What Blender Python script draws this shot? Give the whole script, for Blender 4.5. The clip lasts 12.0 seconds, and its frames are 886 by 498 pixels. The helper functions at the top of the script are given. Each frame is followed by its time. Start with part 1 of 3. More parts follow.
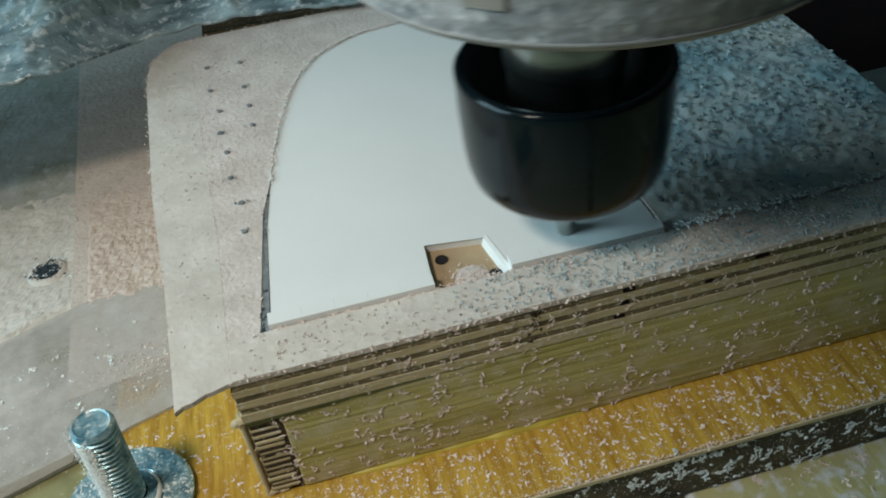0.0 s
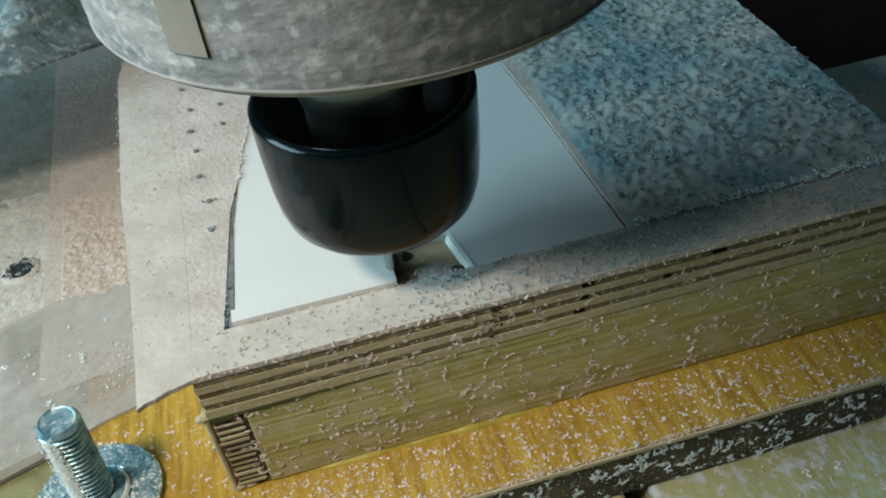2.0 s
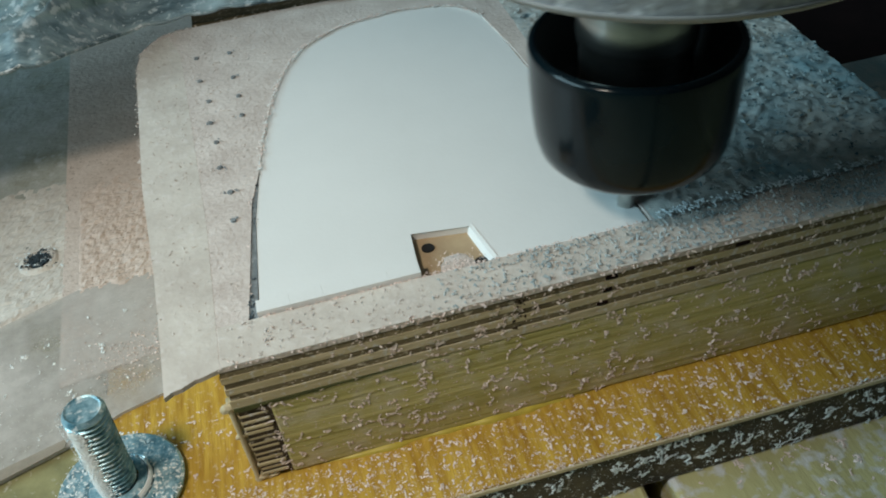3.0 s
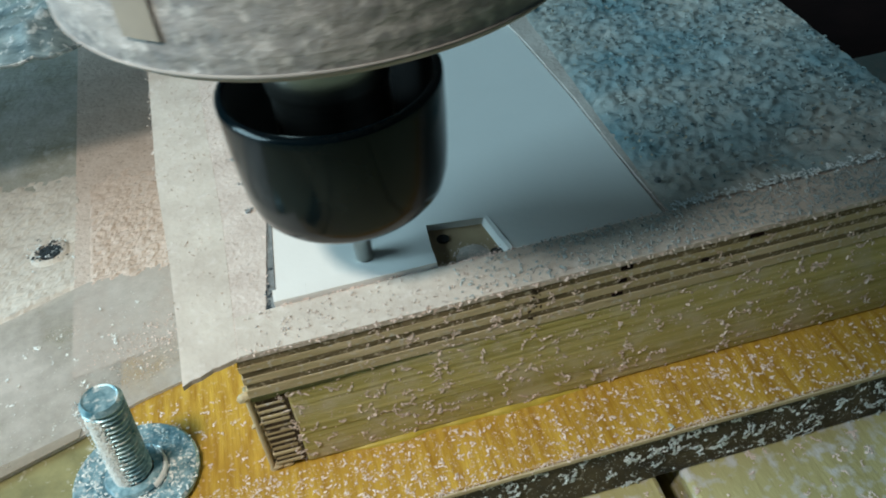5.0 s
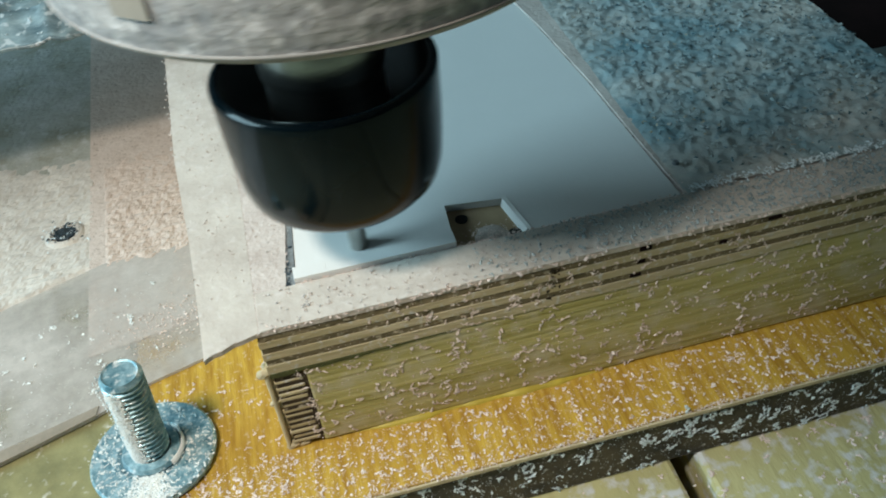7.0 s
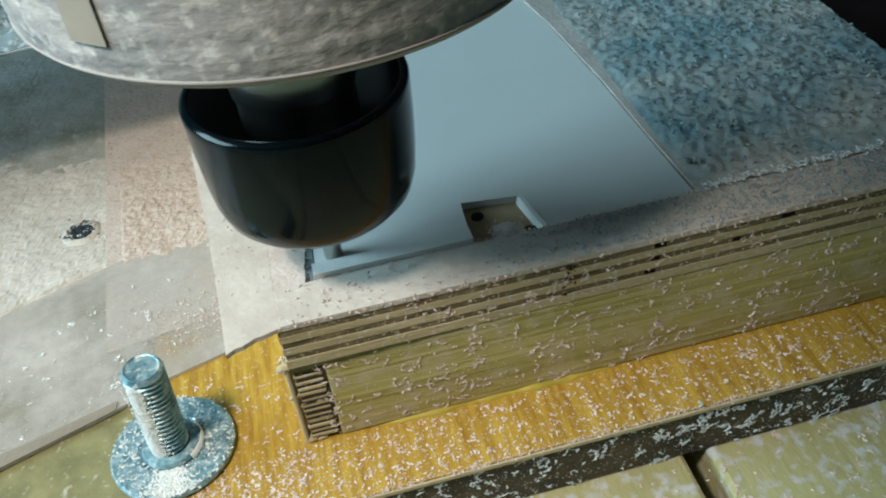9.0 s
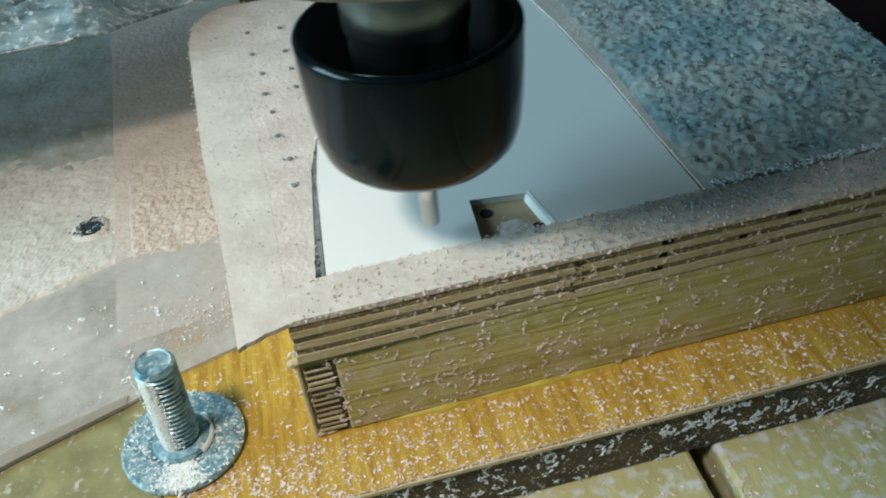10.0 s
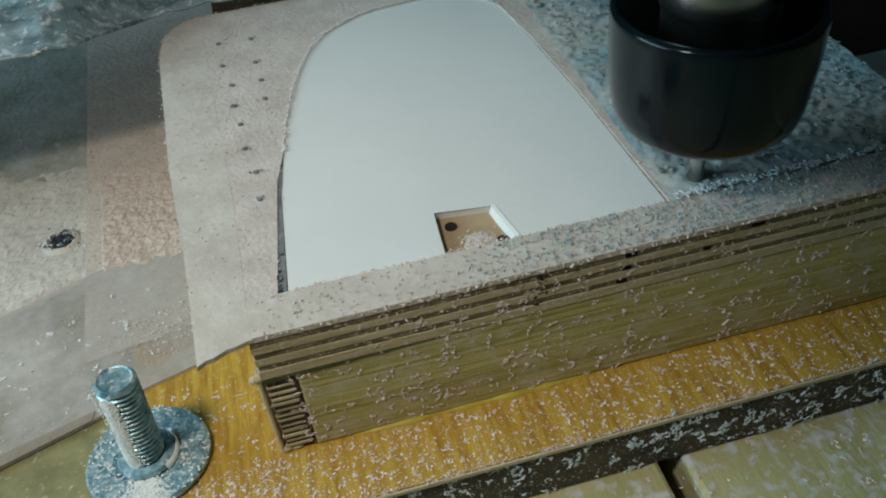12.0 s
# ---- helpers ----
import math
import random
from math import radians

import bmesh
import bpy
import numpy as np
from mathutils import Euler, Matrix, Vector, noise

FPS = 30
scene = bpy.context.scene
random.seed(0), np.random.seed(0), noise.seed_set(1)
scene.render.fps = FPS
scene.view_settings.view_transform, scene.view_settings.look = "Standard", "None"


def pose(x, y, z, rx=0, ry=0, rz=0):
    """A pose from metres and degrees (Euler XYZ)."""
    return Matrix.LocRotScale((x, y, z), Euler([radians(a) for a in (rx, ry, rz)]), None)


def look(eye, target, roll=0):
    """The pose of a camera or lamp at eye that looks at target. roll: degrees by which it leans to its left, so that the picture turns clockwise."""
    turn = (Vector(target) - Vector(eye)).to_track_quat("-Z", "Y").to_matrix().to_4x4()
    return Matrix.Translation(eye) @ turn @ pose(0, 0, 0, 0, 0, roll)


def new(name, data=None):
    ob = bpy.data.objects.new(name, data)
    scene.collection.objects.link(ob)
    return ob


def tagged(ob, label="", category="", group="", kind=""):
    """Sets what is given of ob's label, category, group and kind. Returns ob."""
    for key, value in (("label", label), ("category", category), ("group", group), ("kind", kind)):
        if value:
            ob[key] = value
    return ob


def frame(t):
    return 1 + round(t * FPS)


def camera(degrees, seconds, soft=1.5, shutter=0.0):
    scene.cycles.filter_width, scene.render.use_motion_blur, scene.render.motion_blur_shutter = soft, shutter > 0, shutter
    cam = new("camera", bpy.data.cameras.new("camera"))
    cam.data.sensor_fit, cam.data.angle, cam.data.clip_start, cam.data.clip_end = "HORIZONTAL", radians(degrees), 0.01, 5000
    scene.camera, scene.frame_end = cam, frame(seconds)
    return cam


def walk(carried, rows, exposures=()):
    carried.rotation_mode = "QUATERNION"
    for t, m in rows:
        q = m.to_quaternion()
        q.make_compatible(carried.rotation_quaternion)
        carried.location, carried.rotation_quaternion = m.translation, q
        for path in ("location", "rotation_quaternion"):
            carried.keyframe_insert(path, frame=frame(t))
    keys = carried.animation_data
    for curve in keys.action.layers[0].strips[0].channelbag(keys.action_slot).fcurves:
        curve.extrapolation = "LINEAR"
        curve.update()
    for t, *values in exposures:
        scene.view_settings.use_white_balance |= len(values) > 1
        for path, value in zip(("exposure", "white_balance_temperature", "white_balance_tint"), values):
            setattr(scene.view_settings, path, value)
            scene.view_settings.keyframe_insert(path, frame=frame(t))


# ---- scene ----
cam = camera(54.7, 12.0, soft=1.9, shutter=0.5)
PATH = [
    (0, (0.02327, -0.10471, 0.14679), (0.26554, 1.38170, -1.16923), -7.43),
    (0.5, (0.02477, -0.10441, 0.14783), (0.27229, 1.37583, -1.17415), -7.23),
    (1, (0.02722, -0.10486, 0.14911), (0.28079, 1.37582, -1.17122), -7.17),
    (1.5, (0.02764, -0.10597, 0.14743), (0.27897, 1.36983, -1.17879), -7.31),
    (2, (0.02883, -0.10759, 0.14774), (0.28406, 1.36842, -1.17751), -7.40),
    (2.5, (0.02580, -0.10747, 0.14799), (0.27770, 1.36625, -1.18041), -7.26),
    (4.5, (0.02268, -0.10692, 0.14701), (0.27839, 1.35842, -1.18991), -6.95),
    (5, (0.02042, -0.10782, 0.14754), (0.27675, 1.35813, -1.18861), -6.89),
    (5.5, (0.01732, -0.10984, 0.14818), (0.26537, 1.35956, -1.18574), -6.97),
    (6, (0.01572, -0.11049, 0.14562), (0.26582, 1.35889, -1.18794), -6.56),
    (6.5, (0.01622, -0.10955, 0.14513), (0.27083, 1.35684, -1.19086), -6.42),
    (8.5, (0.01405, -0.11168, 0.14615), (0.26792, 1.35554, -1.18908), -6.41),
    (9, (0.01277, -0.11129, 0.14628), (0.26281, 1.35792, -1.18748), -6.49),
    (9.5, (0.01037, -0.11276, 0.14642), (0.25562, 1.35382, -1.19112), -6.48),
    (10, (0.01097, -0.11234, 0.14701), (0.25776, 1.35617, -1.18813), -6.39),
    (10.5, (0.01364, -0.11235, 0.14732), (0.26632, 1.35940, -1.18313), -6.36),
    (11, (0.01420, -0.11225, 0.14851), (0.26870, 1.36114, -1.17978), -6.39),
    (11.5, (0.01582, -0.11127, 0.14857), (0.27175, 1.35987, -1.18194), -6.39),
    (12, (0.01774, -0.11192, 0.14783), (0.27514, 1.35692, -1.18492), -6.52),
]

# ---- light: a work lamp to the front left, a window behind ----
world = bpy.data.worlds.new("overcast_sky")
scene.world = world
world.use_nodes = True
wn = world.node_tree.nodes
sky = wn.new("ShaderNodeTexSky")
sky.sky_type = "NISHITA"
sky.sun_disc = False
sky.sun_elevation = radians(35)
sky.sun_rotation = radians(200)
world.node_tree.links.new(sky.outputs[0], wn["Background"].inputs[0])
wn["Background"].inputs[1].default_value = 0.08
lamp = new("work_lamp", bpy.data.lights.new("work_lamp", "SPOT"))
lamp.data.energy = 5.0
lamp.data.shadow_soft_size = 0.025
lamp.data.spot_size = radians(49)
lamp.data.spot_blend = 0.85
lamp.data.color = (1.0, 0.93, 0.80)
lamp.matrix_world = look((-0.13, -0.10, 0.33), (-0.02, 0.025, 0.0))
window_light = new("window_light", bpy.data.lights.new("window_light", "AREA"))
window_light.data.shape = "RECTANGLE"
window_light.data.size, window_light.data.size_y = 1.3, 1.0
window_light.data.energy = 68.0
window_light.data.color = (0.55, 0.87, 1.0)
window_light.matrix_world = look((-1.97, 0.24, 0.95), (0.0, 0.05, 0.0))
EXPOSURES = [(0, -0.71), (0.5, -0.91), (1.0, -0.96), (1.5, -0.71), (2.0, -0.48), (2.5, -0.66), (4.5, -0.66), (5.0, -0.36), (5.5, -0.21), (9.0, -0.21), (10.0, -0.31), (10.5, -0.66), (11.5, -0.88), (12.0, -0.91)]
walk(cam, [(t, look(eye, target, roll)) for t, eye, target, roll in PATH], EXPOSURES)


# ---- material helpers ----
def mat(name, base, rough=0.6, metal=0.0, second=None, scale=40.0, fine=None, bump=0.0, bump_scale=300.0, lines=None, spec=0.5):
    """A surface of two mottled colours, a finer grain and a relief; sizes are per metre."""
    m = bpy.data.materials.new(name)
    m.use_nodes = True
    nt = m.node_tree
    nodes, link = nt.nodes, nt.links.new
    bsdf = nodes["Principled BSDF"]
    bsdf.inputs["Roughness"].default_value = rough
    bsdf.inputs["Metallic"].default_value = metal
    bsdf.inputs["Specular IOR Level"].default_value = spec
    tc = nodes.new("ShaderNodeTexCoord")
    mp = nodes.new("ShaderNodeMapping")
    link(tc.outputs["Object"], mp.inputs[0])
    if lines:
        mp.inputs["Scale"].default_value = lines
    second = second or tuple(c * 0.8 for c in base)
    n1 = nodes.new("ShaderNodeTexNoise")
    n1.inputs["Scale"].default_value = scale
    n1.inputs["Detail"].default_value = 6
    n1.inputs["Roughness"].default_value = 0.62
    link(mp.outputs[0], n1.inputs["Vector"])
    ramp = nodes.new("ShaderNodeValToRGB")
    ramp.color_ramp.elements[0].position, ramp.color_ramp.elements[1].position = 0.32, 0.68
    ramp.color_ramp.elements[0].color = (*second, 1)
    ramp.color_ramp.elements[1].color = (*base, 1)
    link(n1.outputs["Fac"], ramp.inputs[0])
    out = ramp.outputs[0]
    if fine:
        colour, fscale, low, high = fine
        n2 = nodes.new("ShaderNodeTexNoise")
        n2.inputs["Scale"].default_value = fscale
        n2.inputs["Detail"].default_value = 4
        link(tc.outputs["Object"], n2.inputs["Vector"])
        r2 = nodes.new("ShaderNodeValToRGB")
        r2.color_ramp.elements[0].position, r2.color_ramp.elements[1].position = low, high
        link(n2.outputs["Fac"], r2.inputs[0])
        mix = nodes.new("ShaderNodeMix")
        mix.data_type = "RGBA"
        link(r2.outputs[0], mix.inputs["Factor"])
        link(out, mix.inputs["A"])
        mix.inputs["B"].default_value = (*colour, 1)
        out = mix.outputs["Result"]
    link(out, bsdf.inputs["Base Color"])
    if bump:
        n3 = nodes.new("ShaderNodeTexNoise")
        n3.inputs["Scale"].default_value = bump_scale
        n3.inputs["Detail"].default_value = 5
        link((mp if lines else tc).outputs["Vector" if lines else "Object"], n3.inputs["Vector"])
        b = nodes.new("ShaderNodeBump")
        b.inputs["Strength"].default_value = bump
        b.inputs["Distance"].default_value = 0.0006
        link(n3.outputs["Fac"], b.inputs["Height"])
        link(b.outputs[0], bsdf.inputs["Normal"])
    return m


M_WALL = mat("grey_wall", (0.11, 0.113, 0.116), 0.9, second=(0.08, 0.083, 0.086), scale=3)
M_CEILING = mat("white_ceiling", (0.52, 0.50, 0.46), 0.9, second=(0.46, 0.44, 0.41), scale=3)
M_PALE = mat("raw_veneer", (0.62, 0.52, 0.34), 0.7, second=(0.5, 0.4, 0.25), scale=300, bump=0.4, bump_scale=900)
M_OLIVE = mat("olive_board", (0.30, 0.275, 0.125), 0.7, second=(0.16, 0.15, 0.065), scale=110, fine=((0.5, 0.48, 0.4), 500, 0.6, 0.75), bump=0.3, bump_scale=500)
M_SEAM = mat("dark_olive_green", (0.10, 0.105, 0.03), 0.8, second=(0.045, 0.05, 0.014), scale=250)
M_GLUE = mat("dried_glue", (0.55, 0.42, 0.06), 0.4, second=(0.4, 0.3, 0.05), scale=200)
M_GRIT = mat("pink_grit", (0.70, 0.58, 0.51), 0.85, second=(0.52, 0.40, 0.33), scale=400, bump=0.4, bump_scale=1500)
M_HEAP = mat("blue_grey_dust", (0.56, 0.53, 0.485), 0.95, second=(0.20, 0.325, 0.365), scale=50, fine=((0.10, 0.17, 0.20), 260, 0.60, 0.74), bump=0.5, bump_scale=700, spec=0.1)
M_TEALCRUMB = mat("dark_teal_crumb", (0.14, 0.22, 0.25), 0.9, second=(0.06, 0.11, 0.13), scale=90, spec=0.1)
M_TANCRUMB = mat("tan_crumb", (0.50, 0.43, 0.32), 0.9, second=(0.32, 0.29, 0.23), scale=90, spec=0.1)
M_GREYCHIP = mat("grey_crumb", (0.46, 0.49, 0.49), 0.85, second=(0.24, 0.30, 0.315), scale=90)
M_COOLCHIP = mat("cool_chip", (0.78, 0.84, 0.86), 0.6, second=(0.58, 0.66, 0.70), scale=300)
M_DARKBLUE = mat("dark_blue_black", (0.03, 0.05, 0.065), 0.6, second=(0.012, 0.02, 0.026), scale=500)
# Real caked dust; its flakes also paint the bolt's highlights.
M_CAKED_GLINT = mat("caked_dust", (0.86, 0.86, 0.83), 0.8, second=(0.68, 0.71, 0.71), scale=400)
M_TAPE = mat("dull_tape", (0.66, 0.61, 0.55), 0.5, second=(0.54, 0.485, 0.435), scale=120, fine=((0.68, 0.63, 0.59), 500, 0.55, 0.75), bump=0.35, bump_scale=500)
M_PIT = mat("dark_pit", (0.26, 0.28, 0.29), 0.9, second=(0.13, 0.15, 0.16), scale=600)
DUST = (0.62, 0.60, 0.58)
M_ORANGE = mat("varnished_ply", (0.60, 0.385, 0.06), 0.45, second=(0.33, 0.165, 0.016), scale=110, lines=(5, 0.5, 1), fine=((0.66, 0.51, 0.37), 900, 0.58, 0.76), bump=0.3, bump_scale=500)
M_EDGE = mat("board_edge", (0.11, 0.088, 0.05), 0.8, second=(0.035, 0.032, 0.026), scale=150, fine=(DUST, 900, 0.62, 0.74), bump=0.5, bump_scale=900)
M_SLAT = mat("pale_slat", (0.55, 0.50, 0.25), 0.75, second=(0.42, 0.37, 0.17), scale=70, lines=(1, 0.3, 1), fine=(DUST, 380, 0.48, 0.68), bump=0.4, bump_scale=700)
M_BLOCK = mat("pine", (0.62, 0.54, 0.24), 0.65, second=(0.34, 0.30, 0.085), scale=240, lines=(0.045, 1, 3), fine=((0.60, 0.54, 0.40), 160, 0.46, 0.80), bump=0.5, bump_scale=300)
M_PLY_L = mat("ply_pale", (0.58, 0.48, 0.33), 0.75, second=(0.44, 0.36, 0.20), scale=200, lines=(0.2, 1, 1), fine=(DUST, 700, 0.55, 0.72), bump=0.5, bump_scale=900)
M_PLY_D = mat("ply_dark", (0.25, 0.195, 0.115), 0.85, second=(0.09, 0.07, 0.035), scale=260, lines=(0.3, 1, 1), fine=((0.50, 0.43, 0.33), 800, 0.56, 0.70), bump=0.7, bump_scale=1200)
M_ENDGRAIN = mat("end_grain", (0.56, 0.46, 0.27), 0.8, second=(0.34, 0.27, 0.16), scale=300, lines=(0.3, 1, 2), fine=(DUST, 600, 0.55, 0.72), bump=0.4, bump_scale=900)
# Dark brown for the shade between saw ridges and for knot grain.
M_SHADE_KNOT = mat("ridge_shade_and_knot", (0.07, 0.045, 0.025), 0.9, second=(0.03, 0.02, 0.012), scale=400, fine=((0.42, 0.36, 0.28), 700, 0.60, 0.72))
M_COVER = mat("dusty_cover", (0.67, 0.60, 0.555), 0.8, second=(0.52, 0.445, 0.405), scale=120, fine=((0.38, 0.35, 0.34), 800, 0.66, 0.80), bump=0.5, bump_scale=900)
M_WHITE = mat("white_plastic", (0.80, 0.81, 0.80), 0.36, second=(0.76, 0.77, 0.76), scale=30, bump=0.06, bump_scale=900)
M_TABLE = mat("dusty_table", (0.69, 0.64, 0.58), 0.85, second=(0.55, 0.50, 0.45), scale=90, fine=((0.47, 0.43, 0.39), 420, 0.55, 0.78), bump=0.3, bump_scale=900)
# Thin dust with the film's shadow put into its darker colour.
M_SHADED_DUST = mat("thin_dust", (0.52, 0.53, 0.52), 0.9, second=(0.25, 0.24, 0.17), scale=38, fine=((0.52, 0.52, 0.51), 300, 0.55, 0.75), bump=0.3, bump_scale=900)
M_STRIP = mat("dusty_tape", (0.67, 0.57, 0.51), 0.75, second=(0.56, 0.46, 0.40), scale=120, fine=((0.40, 0.31, 0.26), 900, 0.58, 0.72), bump=0.6, bump_scale=700)
M_STEEL = mat("zinc_steel", (0.46, 0.66, 0.73), 0.33, 0.4, second=(0.06, 0.19, 0.25), scale=480, fine=((0.74, 0.80, 0.81), 700, 0.58, 0.68), bump=0.15, bump_scale=1500)
M_CUTTER = mat("bright_steel", (0.80, 0.76, 0.70), 0.30, 1.0, second=(0.6, 0.57, 0.53), scale=60)
M_SHAFT = mat("ground_steel", (0.56, 0.54, 0.50), 0.30, 1.0, second=(0.42, 0.41, 0.39), scale=60, lines=(1, 1, 8), bump=0.05, bump_scale=300)
M_NUT = mat("black_oxide", (0.004, 0.010, 0.013), 0.14, 0.0, second=(0.002, 0.005, 0.007), scale=60, spec=0.22, bump=0.02, bump_scale=200)
M_DISC = mat("dusty_casting", (0.42, 0.40, 0.39), 0.8, second=(0.19, 0.195, 0.205), scale=230, lines=(0.6, 0.6, 1), fine=((0.56, 0.54, 0.53), 480, 0.52, 0.68), bump=0.9, bump_scale=420)
M_BED = mat("dark_bed", (0.020, 0.010, 0.010), 0.9, second=(0.010, 0.006, 0.006), scale=40, bump=0.3, spec=0.1)
M_NOTCH = mat("bare_wood", (0.45, 0.33, 0.2), 0.7, second=(0.36, 0.25, 0.15), scale=200)
M_BLACK = mat("dark_hole", (0.01, 0.01, 0.01), 0.9)
M_CHIP = mat("plastic_chip", (0.84, 0.70, 0.645), 0.6, second=(0.66, 0.53, 0.475), scale=300)
M_LIP = mat("pale_lip", (0.38, 0.35, 0.33), 0.8, second=(0.28, 0.265, 0.255), scale=200)
M_LABEL = mat("brown_label", (0.34, 0.30, 0.25), 0.85, second=(0.27, 0.25, 0.22), scale=150)


def clear_film(name, tint, rough, alpha):
    m = bpy.data.materials.new(name)
    m.use_nodes = True
    nt = m.node_tree
    nodes, link = nt.nodes, nt.links.new
    bsdf = nodes["Principled BSDF"]
    bsdf.inputs["Base Color"].default_value = (*tint, 1)
    bsdf.inputs["Roughness"].default_value = rough
    tc = nodes.new("ShaderNodeTexCoord")
    n1 = nodes.new("ShaderNodeTexNoise")
    n1.inputs["Scale"].default_value = 38
    n1.inputs["Detail"].default_value = 8
    n1.inputs["Roughness"].default_value = 0.7
    link(tc.outputs["Object"], n1.inputs["Vector"])
    r = nodes.new("ShaderNodeMapRange")
    r.inputs["From Min"].default_value, r.inputs["From Max"].default_value = 0.35, 0.65
    r.inputs["To Min"].default_value, r.inputs["To Max"].default_value = alpha
    link(n1.outputs["Fac"], r.inputs["Value"])
    link(r.outputs[0], bsdf.inputs["Alpha"])
    return m


M_MILKY = clear_film("milky_tape", (0.59, 0.545, 0.505), 0.4, (0.22, 0.92))
M_TANTAPE = clear_film("tan_tape_edge", (0.40, 0.34, 0.27), 0.5, (0.3, 0.85))
M_FILM = mat("dusty_film", (0.48, 0.60, 0.63), 0.28, second=(0.022, 0.065, 0.09), scale=105, lines=(0.6, 1.5, 1), fine=((0.70, 0.76, 0.78), 420, 0.55, 0.66), bump=0.6, bump_scale=140)
M_FILM.node_tree.nodes["Principled BSDF"].inputs["Alpha"].default_value = 0.8


# ---- geometry helpers ----
def obj(name, bm, material, parent=None, label="", smooth=False):
    me = bpy.data.meshes.new(name)
    bm.to_mesh(me)
    bm.free()
    me.materials.append(material)
    if smooth:
        me.polygons.foreach_set("use_smooth", [True] * len(me.polygons))
    ob = new(name, me)
    if parent:
        ob.parent = parent
    if label:
        ob["label"] = label
    return ob


def part(name, bm, material, parent, label="", smooth=False):
    return obj(name, bm, material, parent, label, smooth)


def box(x0, x1, y0, y1, z0, z1, bevel=0.0, segments=2):
    bm = bmesh.new()
    bmesh.ops.create_cube(bm, size=1)
    bmesh.ops.transform(bm, matrix=Matrix.LocRotScale(((x0 + x1) / 2, (y0 + y1) / 2, (z0 + z1) / 2), None, (x1 - x0, y1 - y0, z1 - z0)), verts=bm.verts)
    if bevel:
        bmesh.ops.bevel(bm, geom=bm.edges[:], offset=bevel, segments=segments, affect="EDGES", profile=0.5)
    return bm


def lathe(profile, steps=96):
    """A surface of revolution round z of (radius, height) points."""
    bm = bmesh.new()
    rings = []
    for r, z in profile:
        if r < 1e-6:
            rings.append([bm.verts.new((0, 0, z))])
        else:
            rings.append([bm.verts.new((r * math.cos(2 * math.pi * k / steps), r * math.sin(2 * math.pi * k / steps), z)) for k in range(steps)])
    for a, b in zip(rings, rings[1:]):
        for k in range(steps):
            j = (k + 1) % steps
            face = [a[k % len(a)], a[j % len(a)], b[j % len(b)], b[k % len(b)]]
            face = list(dict.fromkeys(face))
            if len(face) > 2:
                bm.faces.new(face)
    bmesh.ops.recalc_face_normals(bm, faces=bm.faces[:])
    return bm


def slab(outline, z0, z1, bevel=0.0):
    """An upright prism over a plan outline."""
    bm = bmesh.new()
    low = [bm.verts.new((x, y, z0)) for x, y in outline]
    high = [bm.verts.new((x, y, z1)) for x, y in outline]
    bm.faces.new(low[::-1])
    top = bm.faces.new(high)
    for k in range(len(outline)):
        j = (k + 1) % len(outline)
        bm.faces.new((low[k], low[j], high[j], high[k]))
    if bevel:
        bmesh.ops.bevel(bm, geom=top.edges[:], offset=bevel, segments=2, affect="EDGES", profile=0.5)
    bmesh.ops.recalc_face_normals(bm, faces=bm.faces[:])
    return bm


def holed(outer, inner, z0, z1):
    """An upright prism over a plan outline with one hole through it."""
    bm = bmesh.new()
    for loop in (outer, inner):
        vs = [bm.verts.new((x, y, z1)) for x, y in loop]
        for k in range(len(vs)):
            bm.edges.new((vs[k], vs[(k + 1) % len(vs)]))
    bmesh.ops.triangle_fill(bm, use_beauty=True, edges=bm.edges[:])
    got = bmesh.ops.extrude_face_region(bm, geom=bm.faces[:])
    for v in got["geom"]:
        if isinstance(v, bmesh.types.BMVert):
            v.co.z = z0
    bmesh.ops.recalc_face_normals(bm, faces=bm.faces[:])
    return bm


def chips(name, count, place, small, large, material, parent=None, label="", clump=1, thin=0.16):
    """Many small irregular flakes in one mesh, in winding clumps. place(rng) gives a point and the surface's normal."""
    rng = random.Random(name + str(count))
    verts, faces = [], []
    for _ in range(count):
        spot, normal = place(rng)
        drift, heading = Vector((0, 0, 0)), rng.random() * 6.283
        for _ in range(1 + int(clump * rng.random() ** 1.8)):
            size = small + (large - small) * rng.random() ** 2.5
            heading += rng.gauss(0, 0.9)
            drift = drift + Vector((math.cos(heading), math.sin(heading), 0)) * size * 0.55
            turn = normal.to_track_quat("Z", "Y").to_matrix() @ Euler((rng.gauss(0, 0.22), rng.gauss(0, 0.22), rng.random() * 6.283)).to_matrix()
            c = spot + normal.to_track_quat("Z", "Y").to_matrix() @ drift
            c += normal * size * thin * 0.3
            long = 0.6 + rng.random() * 1.3
            n0 = len(verts)
            bend = rng.uniform(-0.3, 0.3)
            for k in range(5):
                a = k * 1.2566 + rng.uniform(-0.4, 0.4)
                r = size * 0.5 * rng.uniform(0.55, 1.1)
                verts.append(tuple(c + turn @ Vector((r * long * math.cos(a), r * math.sin(a) / long, size * bend * math.cos(a) ** 2))))
            verts.append(tuple(c + turn @ Vector((0, 0, size * thin * rng.uniform(0.6, 1.2)))))
            verts.append(tuple(c - turn @ Vector((0, 0, size * thin * 0.5))))
            for k in range(5):
                j = (k + 1) % 5
                faces.append((n0 + k, n0 + j, n0 + 5))
                faces.append((n0 + j, n0 + k, n0 + 6))
    me = bpy.data.meshes.new(name)
    me.from_pydata(verts, [], faces)
    me.materials.append(material)
    ob = new(name, me)
    if parent:
        ob.parent = parent
        ob["kind"] = "stuff"
    else:
        tagged(ob, label, "chips", kind="stuff")
    return ob


